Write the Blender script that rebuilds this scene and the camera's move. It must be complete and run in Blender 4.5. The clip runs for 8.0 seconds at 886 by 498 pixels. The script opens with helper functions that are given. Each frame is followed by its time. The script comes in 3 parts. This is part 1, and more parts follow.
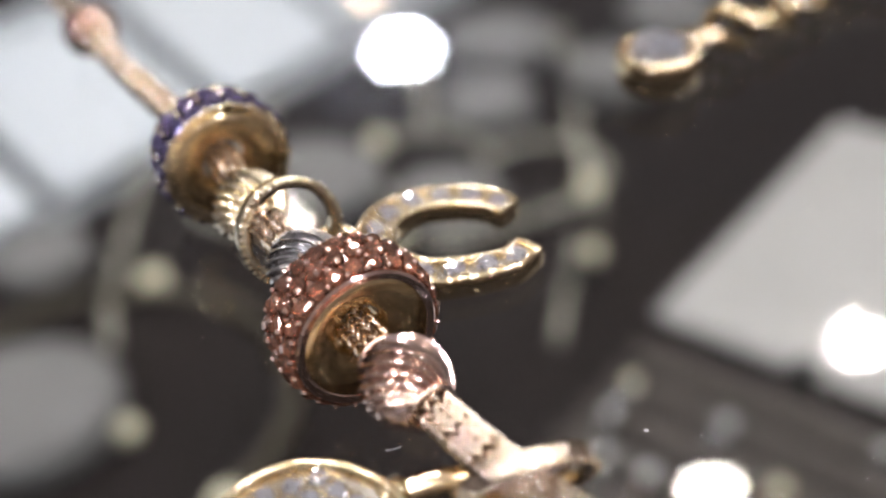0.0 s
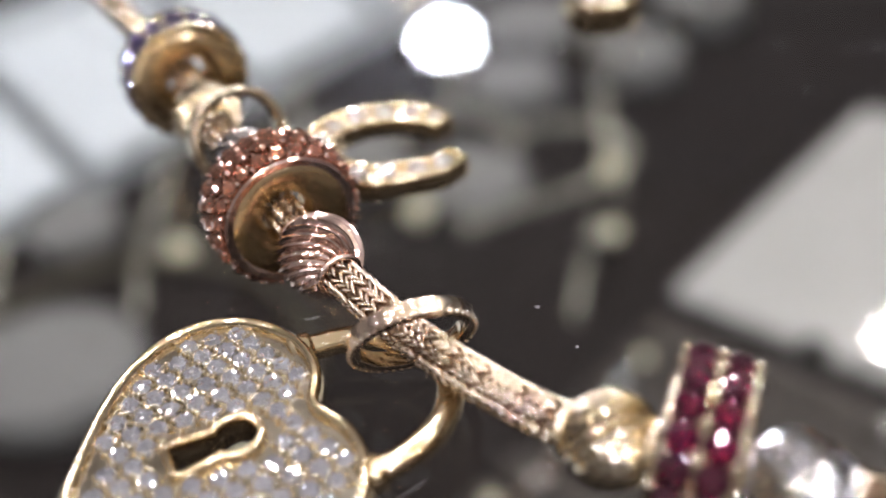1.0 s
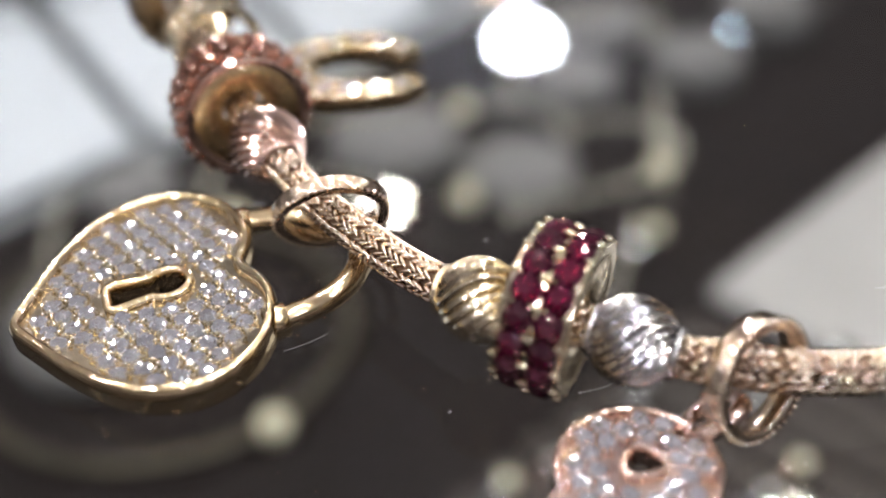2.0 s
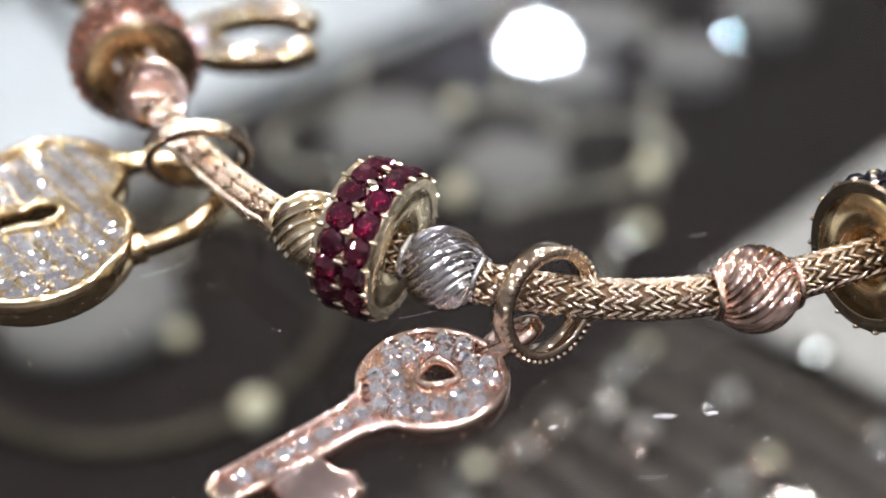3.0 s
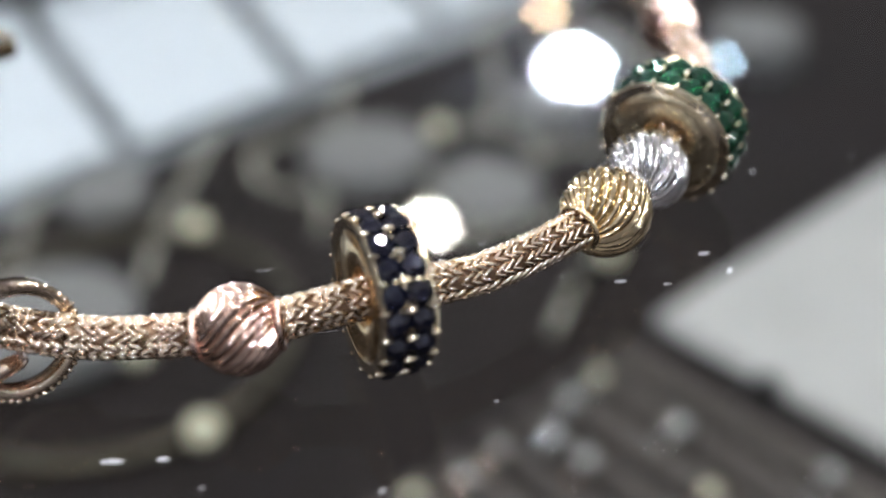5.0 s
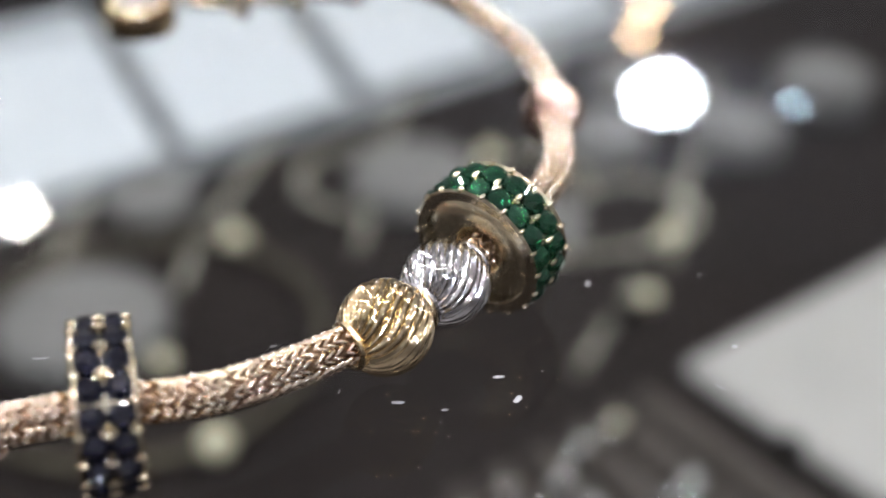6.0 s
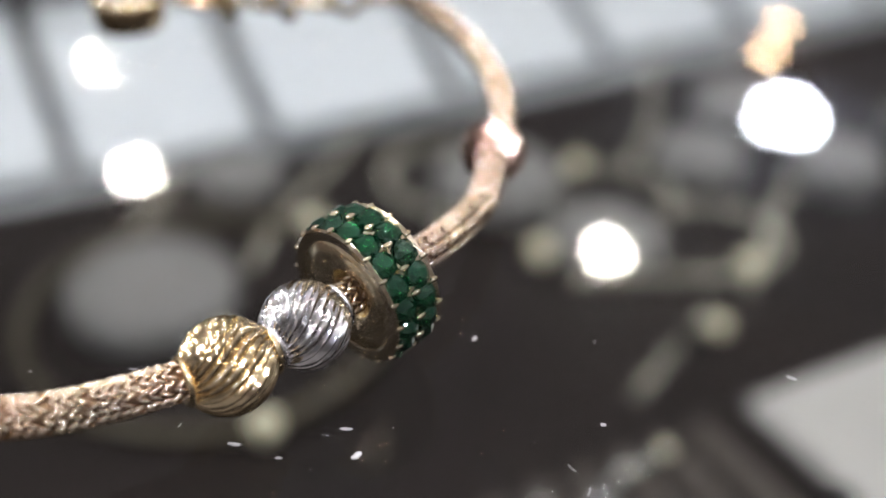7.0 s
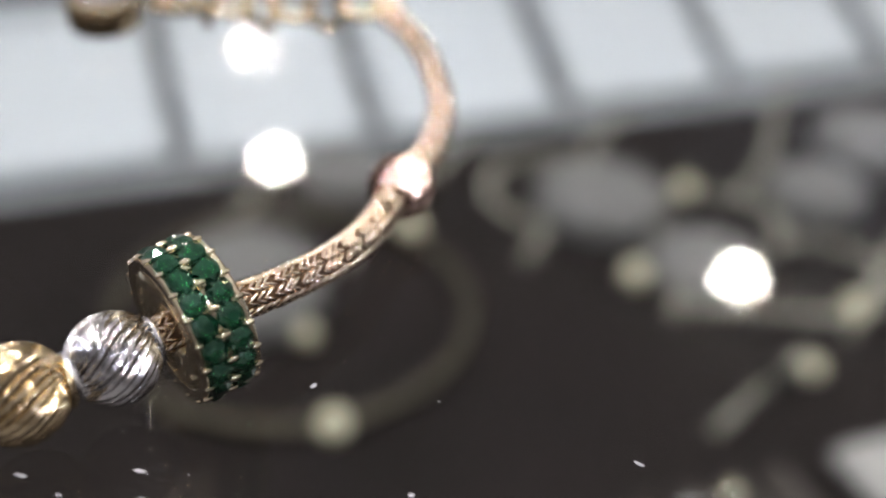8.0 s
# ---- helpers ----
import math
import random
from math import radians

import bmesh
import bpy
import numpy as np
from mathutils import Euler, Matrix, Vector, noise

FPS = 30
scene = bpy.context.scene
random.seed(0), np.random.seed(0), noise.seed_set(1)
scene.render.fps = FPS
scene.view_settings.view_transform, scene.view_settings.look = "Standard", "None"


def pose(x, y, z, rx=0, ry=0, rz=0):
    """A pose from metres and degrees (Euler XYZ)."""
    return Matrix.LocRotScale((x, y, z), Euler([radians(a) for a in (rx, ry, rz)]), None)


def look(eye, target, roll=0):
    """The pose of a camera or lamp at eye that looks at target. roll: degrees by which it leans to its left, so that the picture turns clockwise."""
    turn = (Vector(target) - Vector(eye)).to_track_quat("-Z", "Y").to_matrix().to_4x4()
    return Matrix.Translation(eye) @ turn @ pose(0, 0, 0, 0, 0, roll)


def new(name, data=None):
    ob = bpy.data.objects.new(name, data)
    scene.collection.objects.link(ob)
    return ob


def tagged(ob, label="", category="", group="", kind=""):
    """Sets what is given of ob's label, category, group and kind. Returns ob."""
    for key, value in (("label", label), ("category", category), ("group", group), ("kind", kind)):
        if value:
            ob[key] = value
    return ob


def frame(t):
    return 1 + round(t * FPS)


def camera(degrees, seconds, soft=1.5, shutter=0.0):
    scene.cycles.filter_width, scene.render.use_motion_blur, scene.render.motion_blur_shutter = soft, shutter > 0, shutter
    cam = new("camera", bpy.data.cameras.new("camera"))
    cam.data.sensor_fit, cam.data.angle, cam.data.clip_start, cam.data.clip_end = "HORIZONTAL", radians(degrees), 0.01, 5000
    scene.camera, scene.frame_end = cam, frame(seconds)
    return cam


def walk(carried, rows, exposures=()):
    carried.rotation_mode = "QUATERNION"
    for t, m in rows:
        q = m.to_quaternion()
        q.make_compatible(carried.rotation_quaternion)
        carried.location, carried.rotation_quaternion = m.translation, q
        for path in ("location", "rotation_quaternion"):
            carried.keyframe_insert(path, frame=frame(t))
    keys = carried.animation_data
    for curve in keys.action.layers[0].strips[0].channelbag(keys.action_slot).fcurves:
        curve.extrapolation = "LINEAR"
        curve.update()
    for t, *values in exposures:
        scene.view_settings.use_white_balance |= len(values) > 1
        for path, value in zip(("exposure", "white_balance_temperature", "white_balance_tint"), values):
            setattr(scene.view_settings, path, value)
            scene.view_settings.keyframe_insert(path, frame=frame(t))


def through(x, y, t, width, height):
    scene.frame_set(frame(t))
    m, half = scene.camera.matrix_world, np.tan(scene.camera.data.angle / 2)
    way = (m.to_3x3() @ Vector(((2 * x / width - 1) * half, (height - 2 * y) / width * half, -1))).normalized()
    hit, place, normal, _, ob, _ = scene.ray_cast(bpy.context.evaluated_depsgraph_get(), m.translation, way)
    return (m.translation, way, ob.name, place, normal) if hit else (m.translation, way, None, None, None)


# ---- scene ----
cam = camera(42.28, 8.0, soft=1.6)
# a close-up lens with a shallow depth of field
cam.data.dof.use_dof = True
cam.data.dof.focus_distance = 0.0567
cam.data.dof.aperture_fstop = 21.21
PATH = [
    (0, look((-0.01466, -0.02139, 0.03821), (-0.01150, 0.04427, -0.00738), -4.18)),
    (0.5, look((-0.01236, -0.02471, 0.03787), (-0.01030, 0.04080, -0.00801), -4.47)),
    (1, look((-0.00880, -0.03017, 0.03725), (-0.00845, 0.03534, -0.00867), -4.44)),
    (1.2, look((-0.00772, -0.03294, 0.03684), (-0.00850, 0.03273, -0.00883), -4.33)),
    (2.3, look((0.00165, -0.04125, 0.03616), (-0.00305, 0.02421, -0.00960), -2.15)),
    (2.5, look((0.00354, -0.04283, 0.03630), (-0.00128, 0.02261, -0.00946), -1.96)),
    (3, look((0.00812, -0.04511, 0.03618), (0.00310, 0.02046, -0.00938), -1.55)),
    (3.5, look((0.01634, -0.04826, 0.03590), (0.01138, 0.01722, -0.00980), -1.64)),
    (4, look((0.02153, -0.04753, 0.03549), (0.01587, 0.01792, -0.01017), -1.76)),
    (4.5, look((0.02690, -0.04428, 0.03479), (0.02111, 0.02146, -0.01043), -1.82)),
    (4.7, look((0.02968, -0.04261, 0.03469), (0.02337, 0.02331, -0.01021), -1.93)),
    (5.8, look((0.04611, -0.03529, 0.03586), (0.03345, 0.03116, -0.00686), -1.10)),
    (6, look((0.04849, -0.03295, 0.03668), (0.03515, 0.03299, -0.00661), -0.47)),
    (6.5, look((0.05262, -0.02917, 0.03779), (0.03532, 0.03609, -0.00514), 1.05)),
    (7, look((0.05926, -0.02662, 0.03779), (0.03883, 0.03725, -0.00584), 2.07)),
    (7.5, look((0.06740, -0.02276, 0.03801), (0.04182, 0.03928, -0.00554), 1.91)),
    (8, look((0.07135, -0.01692, 0.03808), (0.04234, 0.04351, -0.00558), 2.57)),
]
walk(cam, PATH, exposures=[(0, -0.08, 6550, 16), (1.2, -0.1, 6550, 16), (3, 0.0, 6450, 13), (4.5, -0.05, 6100, 10), (6, -0.1, 6350, 13), (7, -0.2, 6500, 14), (8, -0.25, 6500, 14)])

# ---- world, room light ----
world = bpy.data.worlds.new("shop_air")
scene.world = world
world.use_nodes = True
world.node_tree.nodes["Background"].inputs[0].default_value = (0.9, 0.93, 1.0, 1)
world.node_tree.nodes["Background"].inputs[1].default_value = 0.05

MM = 0.001
LAMP_WARM, LAMP_COOL = 285.0, 285.0


# ---- materials ----
def mat(name, color, rough=0.5, metal=0.0, vary=0.15, scale=400.0, bump=0.0, fine=6.0, coat=0.0, ior=1.5, per_object=0.0, through=0.0, spec=0.5):
    """A surface with colour and roughness that vary at two sizes; scale is the coarse detail per metre."""
    m = bpy.data.materials.new(name)
    m.use_nodes = True
    nt = m.node_tree
    b = nt.nodes["Principled BSDF"]
    coord = nt.nodes.new("ShaderNodeTexCoord")
    n1, n2 = nt.nodes.new("ShaderNodeTexNoise"), nt.nodes.new("ShaderNodeTexNoise")
    n1.inputs["Scale"].default_value, n2.inputs["Scale"].default_value = scale, scale * fine
    n1.inputs["Detail"].default_value = n2.inputs["Detail"].default_value = 3
    for n in (n1, n2):
        nt.links.new(coord.outputs["Object"], n.inputs["Vector"])
    add = nt.nodes.new("ShaderNodeMath")
    add.operation = "ADD"
    nt.links.new(n1.outputs[0], add.inputs[0])
    nt.links.new(n2.outputs[0], add.inputs[1])
    top = add.outputs[0]
    if per_object:
        info, mul, more = nt.nodes.new("ShaderNodeObjectInfo"), nt.nodes.new("ShaderNodeMath"), nt.nodes.new("ShaderNodeMath")
        mul.operation, more.operation = "MULTIPLY_ADD", "ADD"
        mul.inputs[1].default_value, mul.inputs[2].default_value = per_object, -per_object / 2
        nt.links.new(info.outputs["Random"], mul.inputs[0])
        nt.links.new(top, more.inputs[0])
        nt.links.new(mul.outputs[0], more.inputs[1])
        top = more.outputs[0]
    ramp = nt.nodes.new("ShaderNodeMapRange")
    ramp.inputs[1].default_value, ramp.inputs[2].default_value = 0.7, 1.3
    ramp.inputs[3].default_value, ramp.inputs[4].default_value = 1 - vary, 1 + vary
    nt.links.new(top, ramp.inputs[0])
    tint = nt.nodes.new("ShaderNodeVectorMath")
    tint.operation = "SCALE"
    tint.inputs[0].default_value = color
    nt.links.new(ramp.outputs[0], tint.inputs["Scale"])
    nt.links.new(tint.outputs[0], b.inputs["Base Color"])
    rr = nt.nodes.new("ShaderNodeMapRange")
    rr.inputs[1].default_value, rr.inputs[2].default_value = 0.7, 1.3
    rr.inputs[3].default_value, rr.inputs[4].default_value = rough * 0.7, min(1, rough * 1.3)
    nt.links.new(top, rr.inputs[0])
    nt.links.new(rr.outputs[0], b.inputs["Roughness"])
    b.inputs["Metallic"].default_value = metal
    b.inputs["IOR"].default_value = ior
    b.inputs["Transmission Weight"].default_value = through
    b.inputs["Specular IOR Level"].default_value = spec
    b.inputs["Coat Weight"].default_value = coat
    b.inputs["Coat Roughness"].default_value = 0.03
    if bump:
        bp = nt.nodes.new("ShaderNodeBump")
        bp.inputs["Strength"].default_value = bump
        bp.inputs["Distance"].default_value = 0.3 / (scale * fine)
        nt.links.new(n2.outputs[0], bp.inputs["Height"])
        nt.links.new(bp.outputs[0], b.inputs["Normal"])
    return m


def glow(name, color, power):
    m = bpy.data.materials.new(name)
    m.use_nodes = True
    b = m.node_tree.nodes["Principled BSDF"]
    b.inputs["Base Color"].default_value = (0.8, 0.8, 0.8, 1)
    b.inputs["Emission Color"].default_value = (*color, 1)
    b.inputs["Emission Strength"].default_value = power
    return m


def clear_glass(name, least=0.043, most=0.957):
    """A clear pane: light goes straight through, and the gloss grows towards grazing."""
    m = bpy.data.materials.new(name)
    m.use_nodes = True
    nt = m.node_tree
    nt.nodes.remove(nt.nodes["Principled BSDF"])
    out = nt.nodes["Material Output"]
    face, tr, gl, mix = (nt.nodes.new("ShaderNode" + k) for k in ("LayerWeight", "BsdfTransparent", "BsdfGlossy", "MixShader"))
    face.inputs["Blend"].default_value = 0.5
    power, lift = nt.nodes.new("ShaderNodeMath"), nt.nodes.new("ShaderNodeMath")
    power.operation, power.inputs[1].default_value = "POWER", 5.0
    lift.operation, lift.inputs[1].default_value, lift.inputs[2].default_value = "MULTIPLY_ADD", most, least
    nt.links.new(face.outputs["Facing"], power.inputs[0])
    nt.links.new(power.outputs[0], lift.inputs[0])
    tr.inputs[0].default_value = (0.98, 0.99, 0.985, 1)
    gl.inputs["Roughness"].default_value = 0.004
    nt.links.new(lift.outputs[0], mix.inputs[0])
    nt.links.new(tr.outputs[0], mix.inputs[1])
    nt.links.new(gl.outputs[0], mix.inputs[2])
    nt.links.new(mix.outputs[0], out.inputs["Surface"])
    return m


GOLD = mat("yellow_gold", (0.88, 0.71, 0.46), 0.11, 1, 0.10, 300, 0.15)
PALE_GOLD = mat("pale_gold", (0.92, 0.80, 0.60), 0.12, 1, 0.10, 300, 0.15)
ROSE = mat("rose_gold", (0.95, 0.71, 0.61), 0.10, 1, 0.10, 300, 0.15)
ROSE_CHAIN = mat("woven_rose_gold", (0.86, 0.71, 0.56), 0.10, 1, 0.14, 300, 0.1)
SHADED_CORE = mat("shaded_chain_core", (0.20, 0.13, 0.085), 0.35, 1, 0.2, 300)
WHITE_GOLD = mat("white_gold", (0.80, 0.79, 0.80), 0.11, 1, 0.08, 300, 0.15)
# mirror tints that set the colour and strength of the added glints
BLUISH_GLINT = mat("bluish_glint_mirror", (0.10, 0.14, 0.19), 0.01, 1, 0.02, 100)
DIM_GLINT = mat("dim_glint_mirror", (0.030, 0.033, 0.036), 0.01, 1, 0.02, 100)
FACE_GOLD = mat("brushed_pale_gold", (0.93, 0.80, 0.56), 0.22, 1, 0.10, 500)
INNER = mat("warm_inner_gold", (0.88, 0.64, 0.36), 0.19, 1, 0.12, 300)
DIAMOND = mat("clear_stone", (0.90, 0.91, 0.97), 0.015, 0.9, 0.10, 500, 0, 6, 1.0, 2.2, 0.4)
RUBY = mat("ruby_stone", (0.27, 0.003, 0.075), 0.02, 0.15, 0.3, 500, 0, 6, 1.0, 1.9, 0.9, 0.95)
ORANGE = mat("orange_stone", (0.90, 0.46, 0.30), 0.02, 0.15, 0.25, 500, 0, 6, 1.0, 1.9, 0.9, 0.95)
NAVY = mat("navy_stone", (0.006, 0.008, 0.028), 0.02, 0.1, 0.3, 500, 0, 6, 1.0, 1.8, 0.7, 0.7)
BLUE = mat("blue_stone", (0.34, 0.29, 0.80), 0.02, 0.15, 0.3, 500, 0, 6, 1.0, 1.9, 0.9, 0.95)
GREEN = mat("green_stone", (0.02, 0.22, 0.115), 0.02, 0.12, 0.3, 500, 0, 6, 1.0, 1.8, 0.9, 0.95)
GLASS = clear_glass("counter_glass")
COATED_GLASS = clear_glass("coated_underside", 0.008, 0.05)
FELT_DARK = mat("dark_brown_felt", (0.0125, 0.0098, 0.0092), 0.85, 0, 0.35, 12, 0.4, 30, spec=0.06)
WHITE_PAD = mat("white_leatherette", (0.45, 0.482, 0.51), 0.5, 0, 0.06, 25, 0.3, 30)
SLATE_PAD = mat("slate_grey_suede", (0.15, 0.146, 0.142), 0.8, 0, 0.15, 25, 0.3, 30, spec=0.06)
CARD_TRAY = mat("mid_grey_leatherette", (0.25, 0.26, 0.27), 0.6, 0, 0.12, 25, 0.3, 30, spec=0.2)
STRAND = mat("champagne_strand", (0.42, 0.40, 0.335), 0.25, 0.4, 0.15, 60)
COLLAR = mat("old_gold_collar", (0.06, 0.05, 0.033), 0.35, 0.6, 0.2, 60)
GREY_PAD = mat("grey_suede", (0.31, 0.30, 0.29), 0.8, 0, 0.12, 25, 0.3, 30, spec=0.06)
TAUPE = mat("taupe_velvet", (0.066, 0.057, 0.051), 0.8, 0, 0.25, 40, 0.4, 20, spec=0.06)
PEARL = mat("champagne_pearl", (0.62, 0.58, 0.42), 0.25, 0, 0.1, 80, 0, 6, 0.6)
PALE_BEAD = mat("pale_grey_pearl", (0.4, 0.4, 0.39), 0.25, 0, 0.1, 80, 0, 6, 0.6)
CEILING = mat("ceiling_paint", (0.32, 0.315, 0.32), 0.8, 0, 0.05, 2, 0.1)
WALL = mat("wall_paint", (0.24, 0.225, 0.215), 0.7, 0, 0.10, 2, 0.1)
SHOP_FLOOR = mat("shop_floor_stone", (0.22, 0.21, 0.20), 0.35, 0, 0.15, 3, 0.1)
CASE_WOOD = mat("dark_stained_case", (0.06, 0.045, 0.038), 0.4, 0, 0.3, 15, 0.2)
STEEL = mat("brushed_steel", (0.55, 0.54, 0.53), 0.3, 1, 0.1, 60)
AMBER_LIGHT = glow("amber_lamp", (1.0, 0.64, 0.36), 80.0)
WARM_LIGHT = glow("warm_lamp", (1.0, 0.925, 0.82), LAMP_WARM)
COOL_LIGHT = glow("cool_lamp", (0.80, 0.87, 1.0), LAMP_COOL)
DUST = mat("pale_dust", (0.42, 0.42, 0.44), 0.7, 0, 0.2, 2000)


# ---- mesh helpers (all in millimetres) ----
def part(name, bm, material, parent=None, label="", smooth=False, kind=""):
    """One mesh object from a bmesh in millimetres, under a thing or a part."""
    me = bpy.data.meshes.new(name)
    bmesh.ops.recalc_face_normals(bm, faces=bm.faces)
    bm.transform(Matrix.Scale(MM, 4))
    bm.to_mesh(me)
    bm.free()
    me.materials.append(material)
    if smooth:
        for p in me.polygons:
            p.use_smooth = True
    ob = new(name, me)
    ob.parent = parent
    if label or kind:
        tagged(ob, label=label, kind=kind)
    return ob


def piece(name, me, m, parent):
    """A child on shared mesh data, at a pose in millimetres."""
    ob = new(name, me)
    ob.parent = parent
    mm = m.copy()
    mm.translation = m.translation * MM
    ob.matrix_basis = mm
    return ob


def thing(name, m, label, category, group=""):
    """An Empty at a pose in millimetres that carries the parts of one thing."""
    ob = new(name)
    mm = m.copy()
    mm.translation = m.translation * MM
    ob.matrix_basis = mm
    ob.empty_display_size = 0.002
    return tagged(ob, label=label, category=category, group=group)


def grid_mesh(bm, rows, closed_u=False, closed_v=False):
    """Quads over rows of points."""
    vs = [[bm.verts.new(p) for p in r] for r in rows]
    nu, nv = len(vs), len(vs[0])
    for i in range(nu if closed_u else nu - 1):
        for j in range(nv if closed_v else nv - 1):
            a, b, c, d = vs[i][j], vs[(i + 1) % nu][j], vs[(i + 1) % nu][(j + 1) % nv], vs[i][(j + 1) % nv]
            if len({a, b, c, d}) == 4:
                bm.faces.new((a, b, c, d))
    return vs


def lathe(profile, n=48, closed=False):
    """A surface of turning about z from (radius, z) pairs."""
    bm = bmesh.new()
    rows = []
    for i in range(n):
        a = 2 * math.pi * i / n
        rows.append([(r * math.cos(a), r * math.sin(a), z) for r, z in profile])
    grid_mesh(bm, rows, True, closed)
    return bm


def tube(points, radius, n=10, closed=False, flat=1.0, bm=None):
    """A round wire along points; radius may be a list."""
    bm = bm or bmesh.new()
    pts = [Vector(p) for p in points]
    m = len(pts)
    rows, up = [], None
    for i, p in enumerate(pts):
        a = pts[(i - 1) % m] if closed or i else p
        b = pts[(i + 1) % m] if closed or i < m - 1 else p
        t = (b - a).normalized()
        if up is None:
            up = Vector((0, 0, 1)) if abs(t.z) < 0.9 else Vector((1, 0, 0))
        side = t.cross(up).normalized()
        up = side.cross(t).normalized()
        r = radius[i] if isinstance(radius, (list, tuple)) else radius
        rows.append([p + side * (r * math.cos(2 * math.pi * k / n)) + up * (flat * r * math.sin(2 * math.pi * k / n)) for k in range(n)])
    vs = grid_mesh(bm, rows, closed, True)
    if not closed:
        bm.faces.new(vs[0])
        bm.faces.new(vs[-1][::-1])
    return bm


def ring_bm(radius, wire, n=40, k=12, flat=1.0):
    """A wire ring about z."""
    return tube([(radius * math.cos(2 * math.pi * i / n), radius * math.sin(2 * math.pi * i / n), 0) for i in range(n)], wire, k, True, flat)


def ball(bm, c, r, seg=8, rings=6, stretch=(1, 1, 1), turn=None):
    m = Matrix.Translation(c) @ (turn or Matrix.Identity(4)) @ Matrix.Diagonal((r * stretch[0], r * stretch[1], r * stretch[2], 1))
    bmesh.ops.create_uvsphere(bm, u_segments=seg, v_segments=rings, radius=1, matrix=m)


def slab(size, bevel=1.0, segments=2):
    """A box with rounded edges, standing on z = 0."""
    bm = bmesh.new()
    bmesh.ops.create_cube(bm, size=1, matrix=Matrix.Translation((0, 0, size[2] / 2)) @ Matrix.Diagonal((*size, 1)))
    if bevel:
        bmesh.ops.bevel(bm, geom=list(bm.edges), offset=bevel, segments=segments, affect="EDGES", profile=0.5)
    return bm


def box(a, b):
    bm = bmesh.new()
    c = [(p + q) / 2 for p, q in zip(a, b)]
    bmesh.ops.create_cube(bm, size=1, matrix=Matrix.Translation(c) @ Matrix.Diagonal((*[abs(q - p) for p, q in zip(a, b)], 1)))
    return bm


def axis_pose(place, axis, up=(0, 0, 1)):
    """A pose with z along axis and x as near to up as can be."""
    z = Vector(axis).normalized()
    y = z.cross(Vector(up)).normalized()
    x = y.cross(z)
    return Matrix((( x.x, y.x, z.x, place[0]), (x.y, y.y, z.y, place[1]), (x.z, y.z, z.z, place[2]), (0, 0, 0, 1)))


def offset_loop(pts, d):
    """A closed plane loop, moved inwards by d."""
    n, out = len(pts), []
    area = sum(pts[i][0] * pts[(i + 1) % n][1] - pts[(i + 1) % n][0] * pts[i][1] for i in range(n))
    s = 1 if area > 0 else -1
    for i in range(n):
        a, b = Vector(pts[i - 1]), Vector(pts[(i + 1) % n])
        t = (b - a).normalized()
        out.append((pts[i][0] - s * d * t.y, pts[i][1] + s * d * t.x))
    return out


def even_loop(pts, n):
    """A closed loop resampled to n points at even steps."""
    p = np.array(list(pts) + [pts[0]], float)
    s = np.r_[0, np.cumsum(np.hypot(*np.diff(p, axis=0).T))]
    u = np.linspace(0, s[-1], n, endpoint=False)
    return [(float(np.interp(v, s, p[:, 0])), float(np.interp(v, s, p[:, 1]))) for v in u]


def sweep_loop(pts, profile):
    """A closed band round a loop from (inward, z) pairs, the profile closed."""
    bm = bmesh.new()
    loops = [[(x, y, z) for x, y in offset_loop(pts, d)] for d, z in profile]
    grid_mesh(bm, [[lp[i] for lp in loops] for i in range(len(pts))], True, True)
    return bm


def plate(outer, holes, z0, z1):
    """A plate with holes between two heights."""
    bm = bmesh.new()
    edges = []
    for lp in [outer] + holes:
        vs = [bm.verts.new((x, y, z0)) for x, y in lp]
        edges += [bm.edges.new((vs[i], vs[(i + 1) % len(vs)])) for i in range(len(vs))]
    bmesh.ops.triangle_fill(bm, edges=edges, use_beauty=True)
    faces = list(bm.faces)
    ext = bmesh.ops.extrude_face_region(bm, geom=faces)
    for v in ext["geom"]:
        if isinstance(v, bmesh.types.BMVert):
            v.co.z = z1
    return bm


def inside(p, loop):
    x, y = p
    hit = False
    n = len(loop)
    for i in range(n):
        (x1, y1), (x2, y2) = loop[i], loop[(i + 1) % n]
        if (y1 > y) != (y2 > y) and x < (x2 - x1) * (y - y1) / (y2 - y1) + x1:
            hit = not hit
    return hit


def near(p, loop):
    return min(math.hypot(p[0] - x, p[1] - y) for x, y in loop)


def gem_mesh(name, d, material, n=8, high=0.42):
    """A round brilliant-cut stone: table, crown and a shallow pavilion, facing +z."""
    bm = bmesh.new()
    r = d / 2
    rows = []
    for rad, z, off in ((0.02, -0.42 * d, 0), (r, 0, 0), (r * 0.98, 0.05 * d, 0), (r * 0.80, high * d * 0.42, 0.5), (r * (0.40 if high < 0.5 else 0.30), high * d, 0)):
        rows.append([bm.verts.new((rad * math.cos(2 * math.pi * (k + off) / n), rad * math.sin(2 * math.pi * (k + off) / n), z)) for k in range(n)])
    for j in range(4):
        for k in range(n):
            a, b, c, e = rows[j][k], rows[j][(k + 1) % n], rows[j + 1][(k + 1) % n], rows[j + 1][k]
            if j == 2:
                bm.faces.new((a, b, e))
                bm.faces.new((b, c, e))
            elif j == 3:
                bm.faces.new((a, b, c))
                bm.faces.new((a, c, e))
            else:
                bm.faces.new((a, b, c, e))
    bm.faces.new(rows[4])
    bmesh.ops.recalc_face_normals(bm, faces=bm.faces)
    bm.transform(Matrix.Scale(MM, 4))
    me = bpy.data.meshes.new(name)
    bm.to_mesh(me)
    bm.free()
    me.materials.append(material)
    return me


